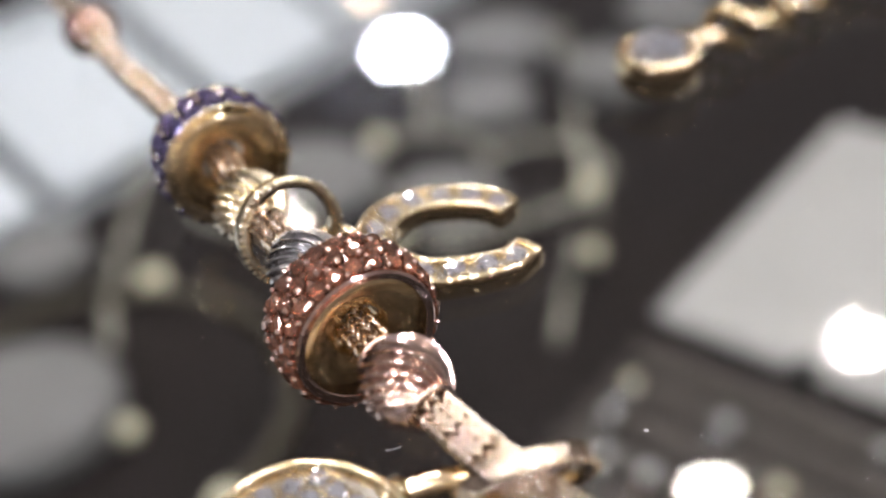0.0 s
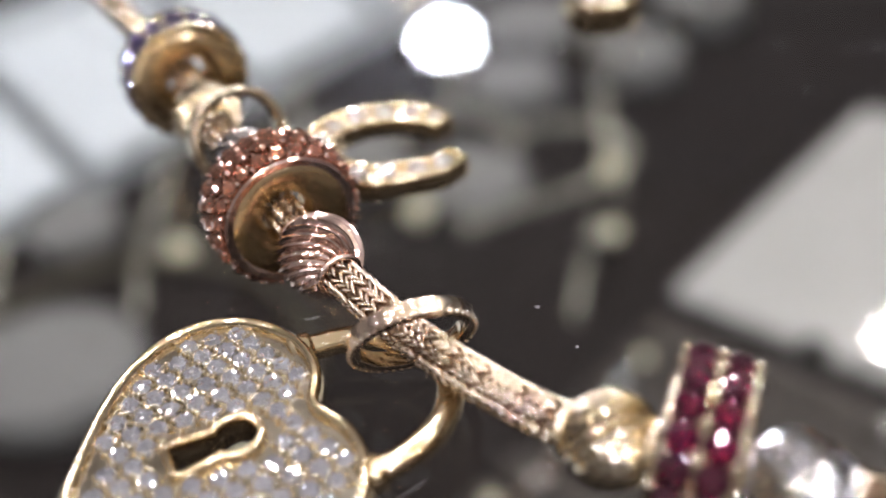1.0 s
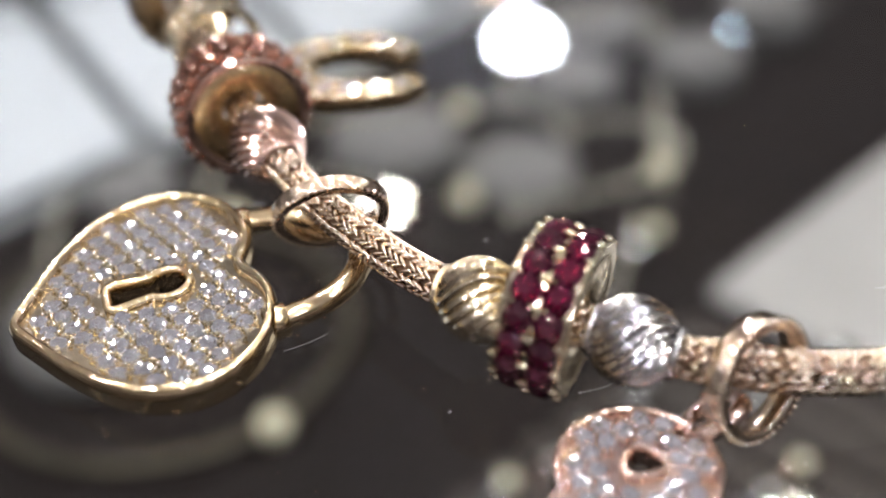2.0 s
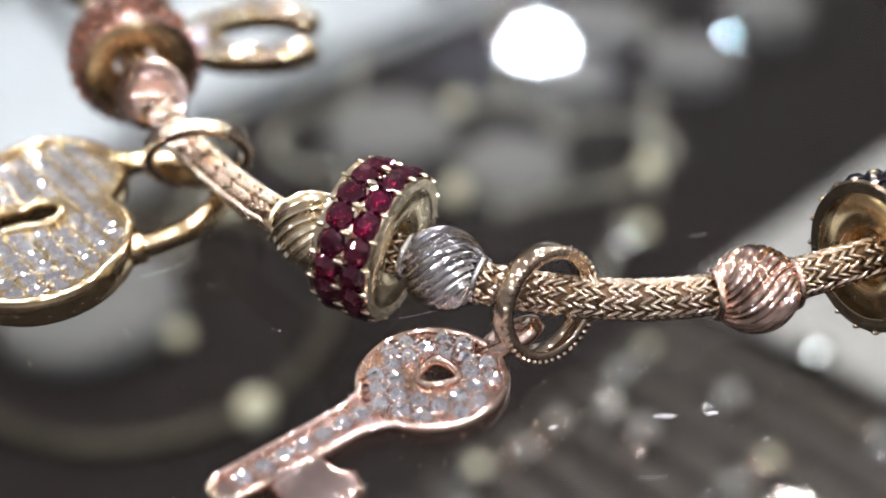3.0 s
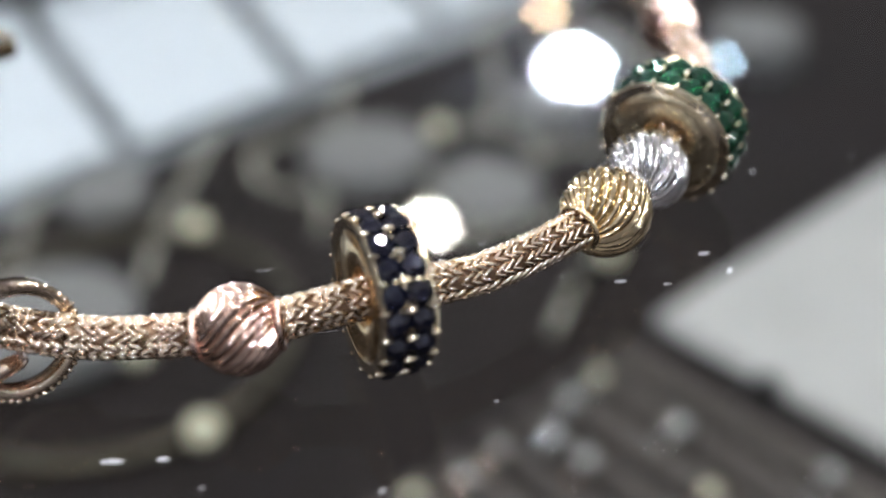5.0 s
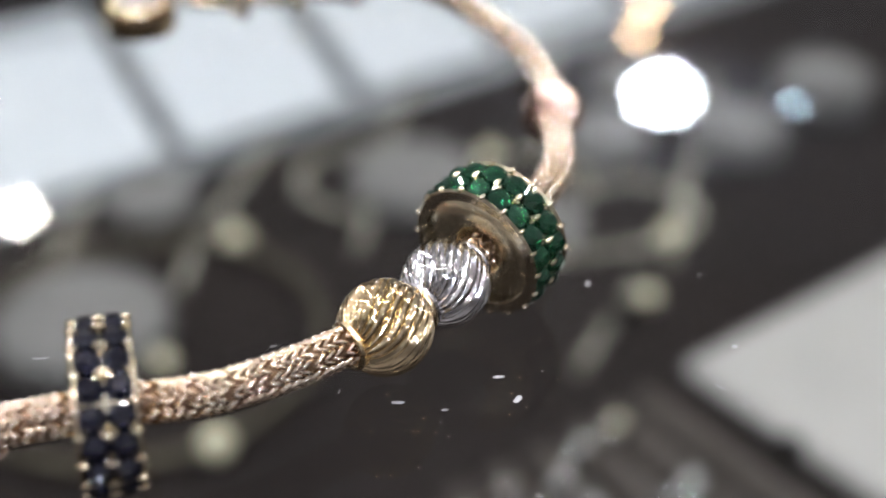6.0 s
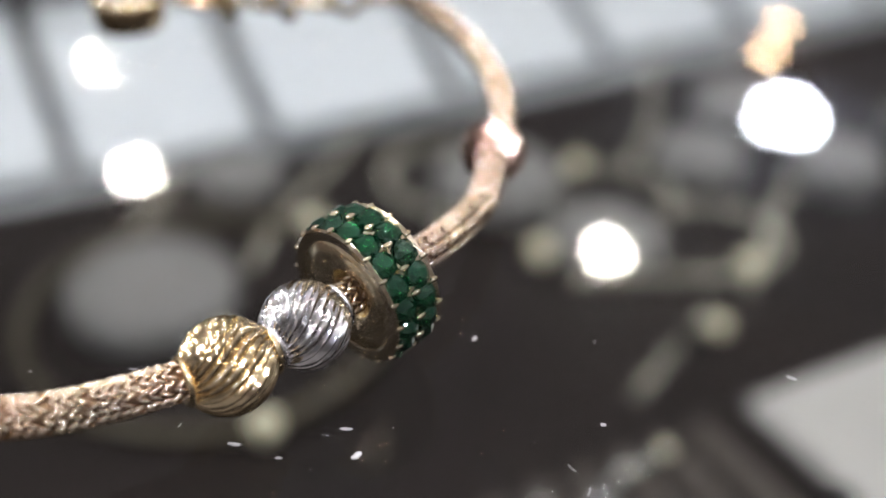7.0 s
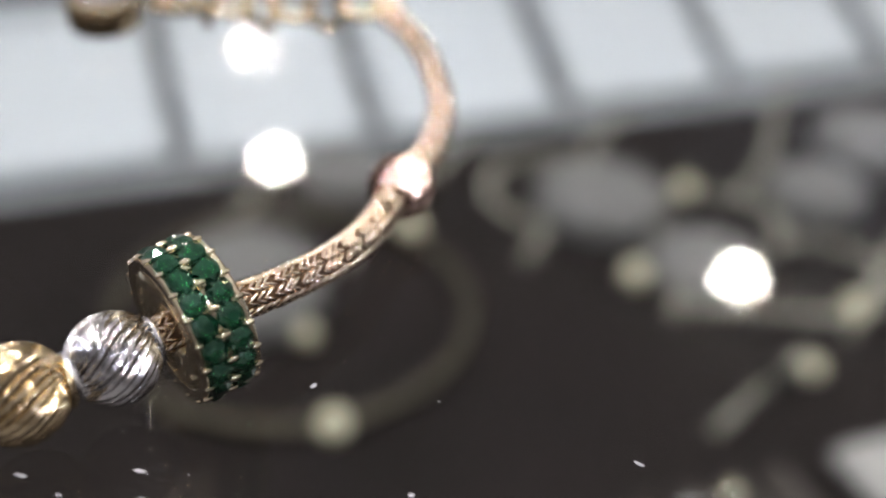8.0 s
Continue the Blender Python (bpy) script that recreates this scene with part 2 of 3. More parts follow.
def brilliant_mesh(name, d, material, n=8):
    """A small brilliant seen from above: a low table in a star of facets that lean different ways, facing +z."""
    bm = bmesh.new()
    r = d / 2
    rows = []
    for rad, low, high in ((0.26, 0.20, 0.20), (0.52, 0.30, 0.19), (0.80, 0.16, 0.25), (1.0, 0.0, 0.06), (0.98, -0.15, -0.15)):
        rows.append([bm.verts.new((r * rad * math.cos(2 * math.pi * k / (2 * n)), r * rad * math.sin(2 * math.pi * k / (2 * n)), d * (low if k % 2 else high))) for k in range(2 * n)])
    bm.faces.new(rows[0])
    for a, b in zip(rows, rows[1:]):
        for k in range(2 * n):
            q = (k + 1) % (2 * n)
            bm.faces.new((a[k], b[k], b[q]))
            bm.faces.new((a[k], b[q], a[q]))
    bmesh.ops.recalc_face_normals(bm, faces=bm.faces)
    bm.transform(Matrix.Scale(MM, 4))
    me = bpy.data.meshes.new(name)
    bm.to_mesh(me)
    bm.free()
    me.materials.append(material)
    return me


# ---- the shop round the counter ----
def structure(name, bm, material, label):
    return tagged(part(name, bm, material), label=label, category=name.split("_")[0], kind="structure")


ROOM = (-4600, 4600, -3600, 7200, -900, 1770)
x0, x1, y0, y1, z0, z1 = ROOM
structure("floor", box((x0, y0, z0 - 60), (x1, y1, z0)), SHOP_FLOOR, "stone-tiled shop floor round the counter")
structure("ceiling", box((x0, y0, z1), (x1, y1, z1 + 60)), CEILING, "pale painted shop ceiling with downlights")
structure("wall_north", box((x0, y1, z0), (x1, y1 + 80, z1)), WALL, "taupe painted wall of the shop")
structure("wall_south", box((x0, y0 - 80, z0), (x1, y0, z1)), WALL, "taupe painted wall of the shop")
structure("wall_east", box((x1, y0, z0), (x1 + 80, y1, z1)), WALL, "taupe painted wall of the shop")
structure("wall_west", box((x0 - 80, y0, z0), (x0, y1, z1)), WALL, "taupe painted wall of the shop")


def downlight(x, y, radius, light, label, group):
    """A ceiling lamp: a steel rim with a glowing disc set in it."""
    t = thing("ceiling_light", Matrix.Translation((x, y, 1770)), label, "ceiling light", group)
    part("rim", lathe([(radius, -2), (radius, -22), (radius + 6, -26), (radius + 14, -22), (radius + 16, -1)], 40), STEEL, t, smooth=True)
    part("diffuser", lathe([(0.5, -22 - 0.9 * radius), (radius * 0.45, -22 - 0.8 * radius), (radius * 0.8, -22 - 0.54 * radius), (radius * 0.96, -22 - 0.25 * radius), (radius - 0.6, -22), (radius - 0.6, -3), (0.5, -3)], 40), light, t, "glowing domed diffuser", smooth=True)
    return t


# the domes hang lower than the ceiling
WARM = [(-332, 2740), (-1810, 2641), (-2373, 3326), (1045, 1990), (575, 1572)]
for x, y in WARM:
    downlight(x, y, 50, WARM_LIGHT, "round recessed warm white ceiling downlight", "warm downlights")
for x, y in ((-40, 4390), (-10, 4710)):
    downlight(x, y, 36, AMBER_LIGHT, "small round amber ceiling downlight", "amber downlights")
downlight(80, 3804, 104, COOL_LIGHT, "wide round cool white ceiling lamp", "cool lamps")
# further downlights, unseen, added to light the counter and make the metal sparkle
for x, y in ((-700, 900), (500, 700), (-300, -500), (900, -600), (-1500, -900), (150, 250), (-500, 300), (1100, 250), (-1300, 500), (300, -250), (-900, -700), (1700, -900), (0, -2200), (-2000, -200), (2200, 0), (1900, 900), (-2300, 900), (300, -1600)):
    downlight(x, y, 38, WARM_LIGHT, "round recessed warm white ceiling downlight", "warm downlights")
# unseen cool lamps, added as fill beside the warm ones
for x, y in ((-100, 1300), (-900, -100), (1500, -100), (500, -1200), (-2600, -600), (2500, 2400), (-1200, -1500), (1400, -1500)):
    downlight(x, y, 66, COOL_LIGHT, "wide round cool white ceiling lamp", "cool lamps")


# ---- the glass counter and its display floor ----
E1 = Vector((0.68, 0.733, 0))
E2 = Vector((0.733, -0.68, 0))
BASE = -200.0  # the glass lies 0.4 mm under the plan's zero
case_turn = Matrix(((E1.x, -E2.x, 0, 0), (E1.y, -E2.y, 0, 0), (0, 0, 1, 0), (0, 0, 0, 1)))


def on_case(x, y, z=BASE, turn=0.0):
    """A pose on the display floor, turned with the counter."""
    return Matrix.Translation((x, y, z)) @ case_turn @ pose(0, 0, 0, 0, 0, turn)


def counter():
    t = thing("display_counter", on_case(150, 330, BASE - 0.4), "dark-stained jewellery counter with a glass top", "counter")
    w, d = 640, 520
    part("display_floor", box((-w, -d, -12), (w, d, 0.4)), FELT_DARK, t, "dark brown felt display floor")
    for sx in (-1, 1):
        part("side_panel", box((sx * w, -d, -690), (sx * (w + 18), d, 189)), CASE_WOOD, t)
        part("end_panel", box((-w - 18, sx * d, -690), (w + 18, sx * (d + 18), 189)), CASE_WOOD, t)
    g = part("glass_top", box((-w - 18, -d - 18, 190), (w + 18, d + 18, 200)), GLASS, t, "clear glass top with a faint reflection")
    g.data.materials.append(COATED_GLASS)
    for f in g.data.polygons:
        f.material_index = 0 if f.normal.z > 0.5 else 1
    for sx in (-1, 1):
        part("edge_strip", box((sx * (w + 18), -d - 20, 186), (sx * (w + 24), d + 20, 203)), STEEL, t)
    return t


counter()


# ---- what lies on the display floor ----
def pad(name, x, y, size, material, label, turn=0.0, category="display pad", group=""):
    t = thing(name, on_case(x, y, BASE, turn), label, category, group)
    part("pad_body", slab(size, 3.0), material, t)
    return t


p = E1 * 260 - E2 * 398
t = thing("card_tray", on_case(p.x, p.y), "long mid-grey leatherette tray under the white cards", "display tray")
part("tray_board", slab((800, 92, 2.4), 0.8), CARD_TRAY, t)


# a row of white necklace cards, each leaning back on a low easel
def white_card(s, width, q=0.0):
    p = E1 * s - E2 * (358 + 38 + q)
    t = thing("necklace_card", on_case(p.x, p.y, BASE + 2.4), "white leatherette necklace card leaning on a low easel", "display card", "white necklace cards")
    easel = slab((width + 4, 72, 3), 0.6, 1)
    card = slab((width, 78, 5), 1.6)
    lip = slab((width, 7, 9), 2.0)
    lip.transform(Matrix.Translation((0, 34, 0)))
    for bm, base in ((easel, 0.0), (card, 3.0), (lip, 3.0)):
        for v in bm.verts:
            if bm is not easel or v.co.z > 1.5:
                v.co.z += base + (v.co.y + 39) * 0.5
    part("easel", easel, CARD_TRAY, t, "grey wedge easel")
    part("card", card, WHITE_PAD, t)
    part("folded_lip", lip, WHITE_PAD, t)
    return t


for s, w, q in ((-132, 78, 0), (-44, 80, 2), (43, 78, 4), (128, 74, 0), (215, 80, 0), (306, 76, 4), (396, 78, 10), (486, 80, 4), (578, 80, 0)):
    white_card(s, w, q)

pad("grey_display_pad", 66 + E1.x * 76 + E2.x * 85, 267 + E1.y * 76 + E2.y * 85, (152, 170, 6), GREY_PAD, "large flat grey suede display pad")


def ring_tray():
    """A tray of padded rolls with rings stuck between them."""
    c = Vector((56, 247, 0)) - E1 * 62 + E2 * 92
    t = thing("ring_tray", on_case(c.x, c.y), "taupe velvet ring tray with padded rolls", "ring tray")
    part("tray_base", slab((130, 192, 5), 2.0), FELT_DARK, t, "dark brown tray base")
    for i in range(9):
        x = -56 + i * 14
        bm = bmesh.new()
        tube([(x, -90, 10), (x, -88, 10), (x, 0, 10), (x, 88, 10), (x, 90, 10)], [3, 4.8, 5.0, 4.8, 3], 12, bm=bm)
        part("padded_roll", bm, TAUPE, t, smooth=True)
    return t, c


tray, tray_at = ring_tray()


def display_ring(x, y, turn, stone, metal, size):
    """A finger ring standing in the tray with a round stone."""
    t = thing("finger_ring", on_case(x, y, BASE + 7, turn), "finger ring with a round stone, stuck in the tray", "ring", "rings in the tray")
    bm = ring_bm(9, 0.9, 28, 8)
    bm.transform(pose(0, 0, 3, 90, 0, 0))
    part("band", bm, metal, t, smooth=True)
    bm = bmesh.new()
    ball(bm, (0, 0, 13.0), size, 10, 7, (1, 1, 0.7))
    part("stone", bm, stone, t)
    return t


rng = random.Random(5)
for i in range(8):
    for j in range(8):
        if rng.random() < 0.5:
            o = case_turn.to_3x3() @ Vector((-49 + i * 14, -80 + j * 22 + rng.uniform(-6, 6), 0))
            display_ring(tray_at.x + o.x, tray_at.y + o.y, rng.uniform(-15, 15), rng.choice((PALE_BEAD, PALE_BEAD, PEARL, PALE_BEAD)), rng.choice((GOLD, WHITE_GOLD, ROSE)), rng.uniform(1.6, 2.7))


def round_stand():
    """A round grey display disc with a gold collar lying round it."""
    t = thing("round_display_stand", on_case(-131, 246), "round grey suede display disc", "display stand")
    part("disc", lathe([(0.5, 0), (26, 0), (29, 3), (29, 12), (26, 15), (0.5, 16)], 56), SLATE_PAD, t, smooth=True)
    c = thing("collar_necklace", on_case(-112, 248, BASE + 4), "thick gold collar necklace round a grey disc", "necklace")
    part("collar", ring_bm(61, 2.5, 64, 12), COLLAR, c, smooth=True)


round_stand()


# grey discs added in place of the hazy pale glow among the necklaces
def haze_disc(x, y, r, h):
    t = thing("grey_haze_disc", on_case(x, y), "small slate grey disc added for a hazy pale patch", "display stand", "small display discs")
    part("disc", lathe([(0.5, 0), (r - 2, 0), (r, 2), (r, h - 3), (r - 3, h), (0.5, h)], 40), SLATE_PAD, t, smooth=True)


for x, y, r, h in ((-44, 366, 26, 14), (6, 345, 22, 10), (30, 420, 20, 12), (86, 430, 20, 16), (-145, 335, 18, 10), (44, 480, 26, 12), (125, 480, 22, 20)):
    haze_disc(x, y, r, h)


def necklace(name, points, bead, gap, metal, label, closed=True):
    """A chain of round links along a line on the display floor."""
    t = thing(name, Matrix.Translation((0, 0, BASE)), label, "necklace")
    p = np.array(points + points[:1] if closed else points, float)
    s = np.r_[0, np.cumsum(np.hypot(*np.diff(p, axis=0).T))]
    bm = bmesh.new()
    for u in np.arange(0, s[-1], gap):
        ball(bm, (np.interp(u, s, p[:, 0]), np.interp(u, s, p[:, 1]), bead), bead, 8, 6)
    tagged(part("links", bm, metal, t, smooth=True), kind="stuff")
    return t


def heart_pts(cx, cy, k, turn, n=40):
    out = []
    for i in range(n):
        a = 2 * math.pi * i / n
        x, y = 16 * math.sin(a) ** 3, 13 * math.cos(a) - 5 * math.cos(2 * a) - 2 * math.cos(3 * a) - math.cos(4 * a)
        c, s = math.cos(turn), math.sin(turn)
        out.append((cx + k * (x * c - y * s), cy + k * (x * s + y * c)))
    return out


necklace("heart_necklace", heart_pts(20, 362, 3.0, -0.35), 2.5, 6.0, STRAND, "champagne bead necklace laid out as a heart")
necklace("fine_necklace", [(61, 334), (63, 370), (66, 400), (72, 448), (76, 500)], 2.2, 4.6, STRAND, "pale bead necklace laid in a line", False)
necklace("card_strand", [(-58, 512), (-66, 450), (-66, 420), (-58, 352), (-55, 318)], 2.0, 4.6, STRAND, "pale bead strand hanging from a white card", False)
necklace("card_strand", [(-112, 470), (-116, 400), (-117, 311), (-112, 280)], 2.0, 4.6, STRAND, "pale bead strand hanging from a white card", False)
necklace("card_strand", [(-184, 404), (-176, 350), (-165, 290), (-160, 262)], 2.0, 4.6, STRAND, "pale bead strand hanging from a white card", False)
necklace("card_strand", [(-8, 560), (-4, 500), (4, 450), (2, 400)], 2.0, 4.6, STRAND, "pale bead strand hanging from a white card", False)
necklace("short_necklace", [(34, 262), (40, 284), (46, 300), (50, 318)], 2.2, 6.0, STRAND, "short pale bead strand", False)
necklace("looped_necklace", [(-64 + 30 * math.cos(a / 4), 372 + 28 * math.sin(a / 4)) for a in range(25)], 2.2, 5.0, STRAND, "looped gold bead necklace")

for x, y, r in ((-68, 203, 5.2), (60, 345, 5.2), (-101, 312, 5.5), (-100, 238, 4.0), (-18, 397, 5.0), (18, 427, 5.0), (-15, 326, 5.2), (54, 305, 3.8)):
    t = thing("loose_pearl", Matrix.Translation((x, y, BASE)), "champagne pearl lying on the display floor", "pearl", "loose pearls")
    bm = bmesh.new()
    ball(bm, (0, 0, r), r, 16, 10)
    part("pearl", bm, PEARL, t, smooth=True)


def glint_dome(x, y, z, tilt, curve, metal, stand=False, cap=6.0):
    """An added domed mirror that throws a lamp's glint, optionally on a low stand."""
    if stand:
        b = thing("glint_stand", on_case(x, y), "dark brown felt stand under a glint mirror", "display stand")
        part("stand_body", slab((15, 15, z - BASE - 1.5), 3.0), FELT_DARK, b)
    t = thing("domed_glint_mirror", axis_pose((x, y, z), tilt, (1, 0, 0)), "small domed mirror added for a lamp glint", "brooch", "polished brooches")
    prof = [(r, curve - curve * (1 - (r / curve) ** 2) ** 0.5) for r in (0.05, cap * 0.25, cap * 0.5, cap * 0.75, cap)]
    prof = [(r, 1.2 - d) for r, d in prof] + [(cap + 0.6, 0.7), (cap + 0.8, 0), (cap + 0.2, -0.8), (0.05, -0.9)]
    part("dome", lathe(prof, 48), metal, t, smooth=True)


# added glints: each dome is tilted to mirror a ceiling lamp towards the camera
glint_dome(108.5, 458, -190, (0.0285, -0.4926, 0.8698), 170, BLUISH_GLINT, cap=5.0)
glint_dome(46, 285.5, -190, (-0.0223, -0.4740, 0.8802), 150, DIM_GLINT, cap=3.4)
glint_dome(94, 211, -176, (-0.1234, -0.4060, 0.9055), 150, DIM_GLINT, cap=3.4)


# ---- the bracelet on the glass ----
# the cord's middle line, in millimetres, from one end round to the clasp
CHAIN = [(-46.0, 85.0, 1.0), (-42.0, 76.6, 1.1), (-37.4, 66.4, 1.95), (-34.3, 60.2, 1.7), (-29.5, 50.2, 2.7), (-24.83, 40.63, 3.56), (-22.7, 34.6, 3.4), (-19.5, 28.1, 3.5),
         (-17.2, 22.93, 3.65), (-14.95, 18.44, 3.44), (-12.5, 14.7, 3.2), (-10.4, 11.8, 3.0), (-7.5, 8.4, 2.95), (-5.0, 5.7, 3.1), (-2.38, 3.6, 3.35), (1.05, 2.1, 3.45),
         (4.5, 0.95, 3.0), (7.5, -0.2, 2.8), (13.4, -0.95, 2.7), (19.66, 0.15, 2.65), (22.8, 1.0, 3.1), (26.1, 2.1, 3.55), (31.2, 4.9, 3.2), (36.64, 10.84, 2.97),
         (39.0, 14.84, 3.26), (40.65, 18.83, 3.6), (42.5, 25.2, 2.9), (43.1, 31.2, 2.4), (41.8, 38.0, 2.0), (40.2, 45.6, 1.3), (37.0, 53.0, 0.9), (31.4, 60.3, 0.9), (25.0, 66.0, 0.9)]


def smooth_line(points, step):
    """A smooth line through points at even steps: places and directions."""
    p = np.array([points[0]] + list(points) + [points[-1]], float)
    p[0], p[-1] = 2 * p[1] - p[2], 2 * p[-2] - p[-3]
    out = []
    for i in range(1, len(p) - 2):
        for u in np.linspace(0, 1, 40, endpoint=False):
            a, b, c, d = p[i - 1], p[i], p[i + 1], p[i + 2]
            out.append(0.5 * (2 * b + (c - a) * u + (2 * a - 5 * b + 4 * c - d) * u**2 + (3 * b - a - 3 * c + d) * u**3))
    out = np.array(out + [p[-2]])
    s = np.r_[0, np.cumsum(np.linalg.norm(np.diff(out, axis=0), axis=1))]
    v = np.arange(0, s[-1], step)
    line = np.stack([np.interp(v, s, out[:, k]) for k in range(3)], 1)
    way = np.gradient(line, axis=0)
    return line, way / np.linalg.norm(way, axis=1)[:, None]


LINE, WAY = smooth_line(CHAIN, 0.25)


def at_chain(x, y):
    """The nearest place on the chain and its direction, from the plan."""
    i = int(np.argmin(np.hypot(LINE[:, 0] - x, LINE[:, 1] - y)))
    return Vector(LINE[i]), Vector(WAY[i])


def chain():
    t = thing("bracelet_chain", Matrix.Translation((0, 0, 0)), "woven rose gold bracelet cord with clasp, lying on glass", "bracelet")
    # dark tube under the stitches: shade of the weave's gaps put into its colour
    part("shaded_cord_core", tube([tuple(p) for p in LINE[::4]], 0.74, 12), SHADED_CORE, t, smooth=True)
    # woven stitches: columns of slanted wire loops round the core
    pitch, cols, r = 0.58, 8, 0.88
    verts, faces = [], []
    seg, rings = 6, 4
    n = int(len(LINE) * 0.25 / pitch)
    sphere = [(math.cos(math.pi * (j / rings - 0.5)) * math.cos(2 * math.pi * k / seg), math.cos(math.pi * (j / rings - 0.5)) * math.sin(2 * math.pi * k / seg),
               math.sin(math.pi * (j / rings - 0.5))) for j in range(rings + 1) for k in range(seg)]
    quads = [(j * seg + k, j * seg + (k + 1) % seg, (j + 1) * seg + (k + 1) % seg, (j + 1) * seg + k) for j in range(rings) for k in range(seg)]
    for i in range(n):
        q = min(len(LINE) - 1, int(i * pitch / 0.25))
        p, w = Vector(LINE[q]), Vector(WAY[q])
        side = w.cross(Vector((0, 0, 1))).normalized()
        up = side.cross(w)
        for c in range(cols * 2):
            a = 2 * math.pi * (c + 0.5) / (cols * 2)
            out = side * math.cos(a) + up * math.sin(a)
            round_ = up * math.cos(a) - side * math.sin(a)
            lean = 1 if c % 2 else -1
            along = (w + round_ * (0.50 * lean)).normalized()
            across = out.cross(along)
            o = p + out * r + w * (0.12 * rng.uniform(-0.3, 0.3) + (0.5 * pitch if c % 4 > 1 else 0.0))
            k0 = len(verts)
            for x, y, z in sphere:
                verts.append(tuple((o + along * (0.46 * z) + across * (0.125 * x) + out * (0.21 * y)) * MM))
            faces += [tuple(k0 + v for v in f) for f in quads]
    me = bpy.data.meshes.new("woven_stitches")
    me.from_pydata(verts, [], faces)
    me.materials.append(ROSE_CHAIN)
    for p in me.polygons:
        p.use_smooth = True
    ob = new("woven_stitches", me)
    ob.parent = t
    tagged(ob, kind="stuff")
    # the end: cap, linked rings and an oval clasp
    e, w = Vector(LINE[-1]), Vector(WAY[-1])
    cap = lathe([(0.3, -1.6), (1.25, -1.4), (1.35, 0.6), (1.0, 1.6), (0.3, 1.9)], 20)
    cap.transform(axis_pose(e, w))
    part("end_cap", cap, GOLD, t, smooth=True)
    spots = ((23.2, 64.6), (20.9, 62.8), (18.7, 61.0), (16.5, 59.4), (14.2, 58.2), (11.9, 57.0), (9.8, 55.8))
    for i, (x, y) in enumerate(spots):
        b = ring_bm(1.75, 0.42, 24, 8)
        b.transform(Matrix.Translation((x, y, 1.4)) @ pose(0, 0, 0, 70 if i % 2 else 15, 0, 40 + 20 * i))
        part("link_ring", b, GOLD, t, smooth=True)
    c = part("clasp_disc", lathe([(0.2, 0), (2.6, 0), (2.95, 0.4), (3.1, 2.4), (2.95, 2.8), (2.65, 2.8), (2.5, 2.3), (0.2, 2.2)], 36), GOLD, t, "round gold end tag with a raised rim", smooth=True)
    c.matrix_basis = Matrix.Translation((5.3 * MM, 52.4 * MM, -0.0003))
    stone = brilliant_mesh("clear_stone", 4.6, DIAMOND, 8)
    piece("clear_stone", stone, Matrix.Translation((0, 0, 2.3)), c)
    return t


chain()


def fluted_bead(x, y, radius, metal, label, cuts=18, twist=1.1, depth=0.13, leaf=False):
    """A round bead cut with slanting grooves, threaded on the cord; leaf: short pointed cuts in staggered rows."""
    p, w = at_chain(x, y)
    t = thing("fluted_bead", axis_pose(p, w), label, "bead", "fluted metal beads")
    bm = bmesh.new()
    rows, nphi, nth = [], cuts * (6 if leaf else 4), 36
    hole = math.asin(1.0 / radius)
    for i in range(nphi):
        row = []
        for j in range(nth + 1):
            th = hole + (math.pi - 2 * hole) * j / nth
            ph = 2 * math.pi * i / nphi + twist * (th - math.pi / 2)
            turn = cuts * i / nphi
            edge = math.sin(th) ** 0.6
            if leaf:
                wave = abs(turn % 1.0 - 0.5) * 2
                long_ = abs(math.sin(1.5 * th + 1.05 * (int(turn) % 3)))
                cut = max(0.0, 1 - wave / (0.25 + 0.75 * long_)) * (0.35 + 0.65 * long_)
            else:
                wave = turn % 1.0
                cut = 1 - (wave / 0.7 if wave < 0.7 else (1 - wave) / 0.3)
            r = radius * (1 - depth * edge * cut)
            row.append((r * math.sin(th) * math.cos(ph), r * math.sin(th) * math.sin(ph), r * math.cos(th)))
        rows.append(row)
    grid_mesh(bm, rows, True)
    shell = part("cut_shell", bm, metal, t)
    zc = radius * math.cos(hole)
    for s in (-1, 1):
        b = ring_bm(1.12, 0.2, 24, 8)
        b.transform(Matrix.Translation((0, 0, s * zc)))
        part("collar", b, metal, shell, smooth=True)
    return t


fluted_bead(-37.4, 66.4, 2.25, ROSE, "rose gold fluted bead near the cord end")
fluted_bead(-22.8, 34.7, 2.3, PALE_GOLD, "pale gold fluted bead beside the blue wheel", 20, 0.5)
fluted_bead(-19.5, 28.1, 2.2, WHITE_GOLD, "white gold fluted bead behind the orange wheel", 18, 0.9)
fluted_bead(-14.95, 18.44, 2.32, ROSE, "rose gold fluted bead beside the orange wheel", 19, 0.9, 0.12)
fluted_bead(-2.38, 3.6, 2.15, PALE_GOLD, "yellow gold fluted bead beside the ruby wheel", 16, 1.0, 0.11)
fluted_bead(4.5, 0.95, 2.2, WHITE_GOLD, "white gold fluted bead beside the ruby wheel", 17, 1.3, 0.13)
fluted_bead(19.66, 0.15, 2.2, ROSE, "rose gold diamond-cut bead on the bare cord", 22, 0.9, 0.085, True)
fluted_bead(36.64, 10.84, 2.45, GOLD, "yellow gold diamond-cut bead", 26, 0.7, 0.085, True)
fluted_bead(39.0, 14.84, 2.35, WHITE_GOLD, "white gold diamond-cut bead beside the green wheel", 26, 0.7, 0.085, True)
fluted_bead(41.8, 38.0, 2.2, ROSE, "rose gold diamond-cut bead on the back of the cord", 15, 1.1, 0.11)


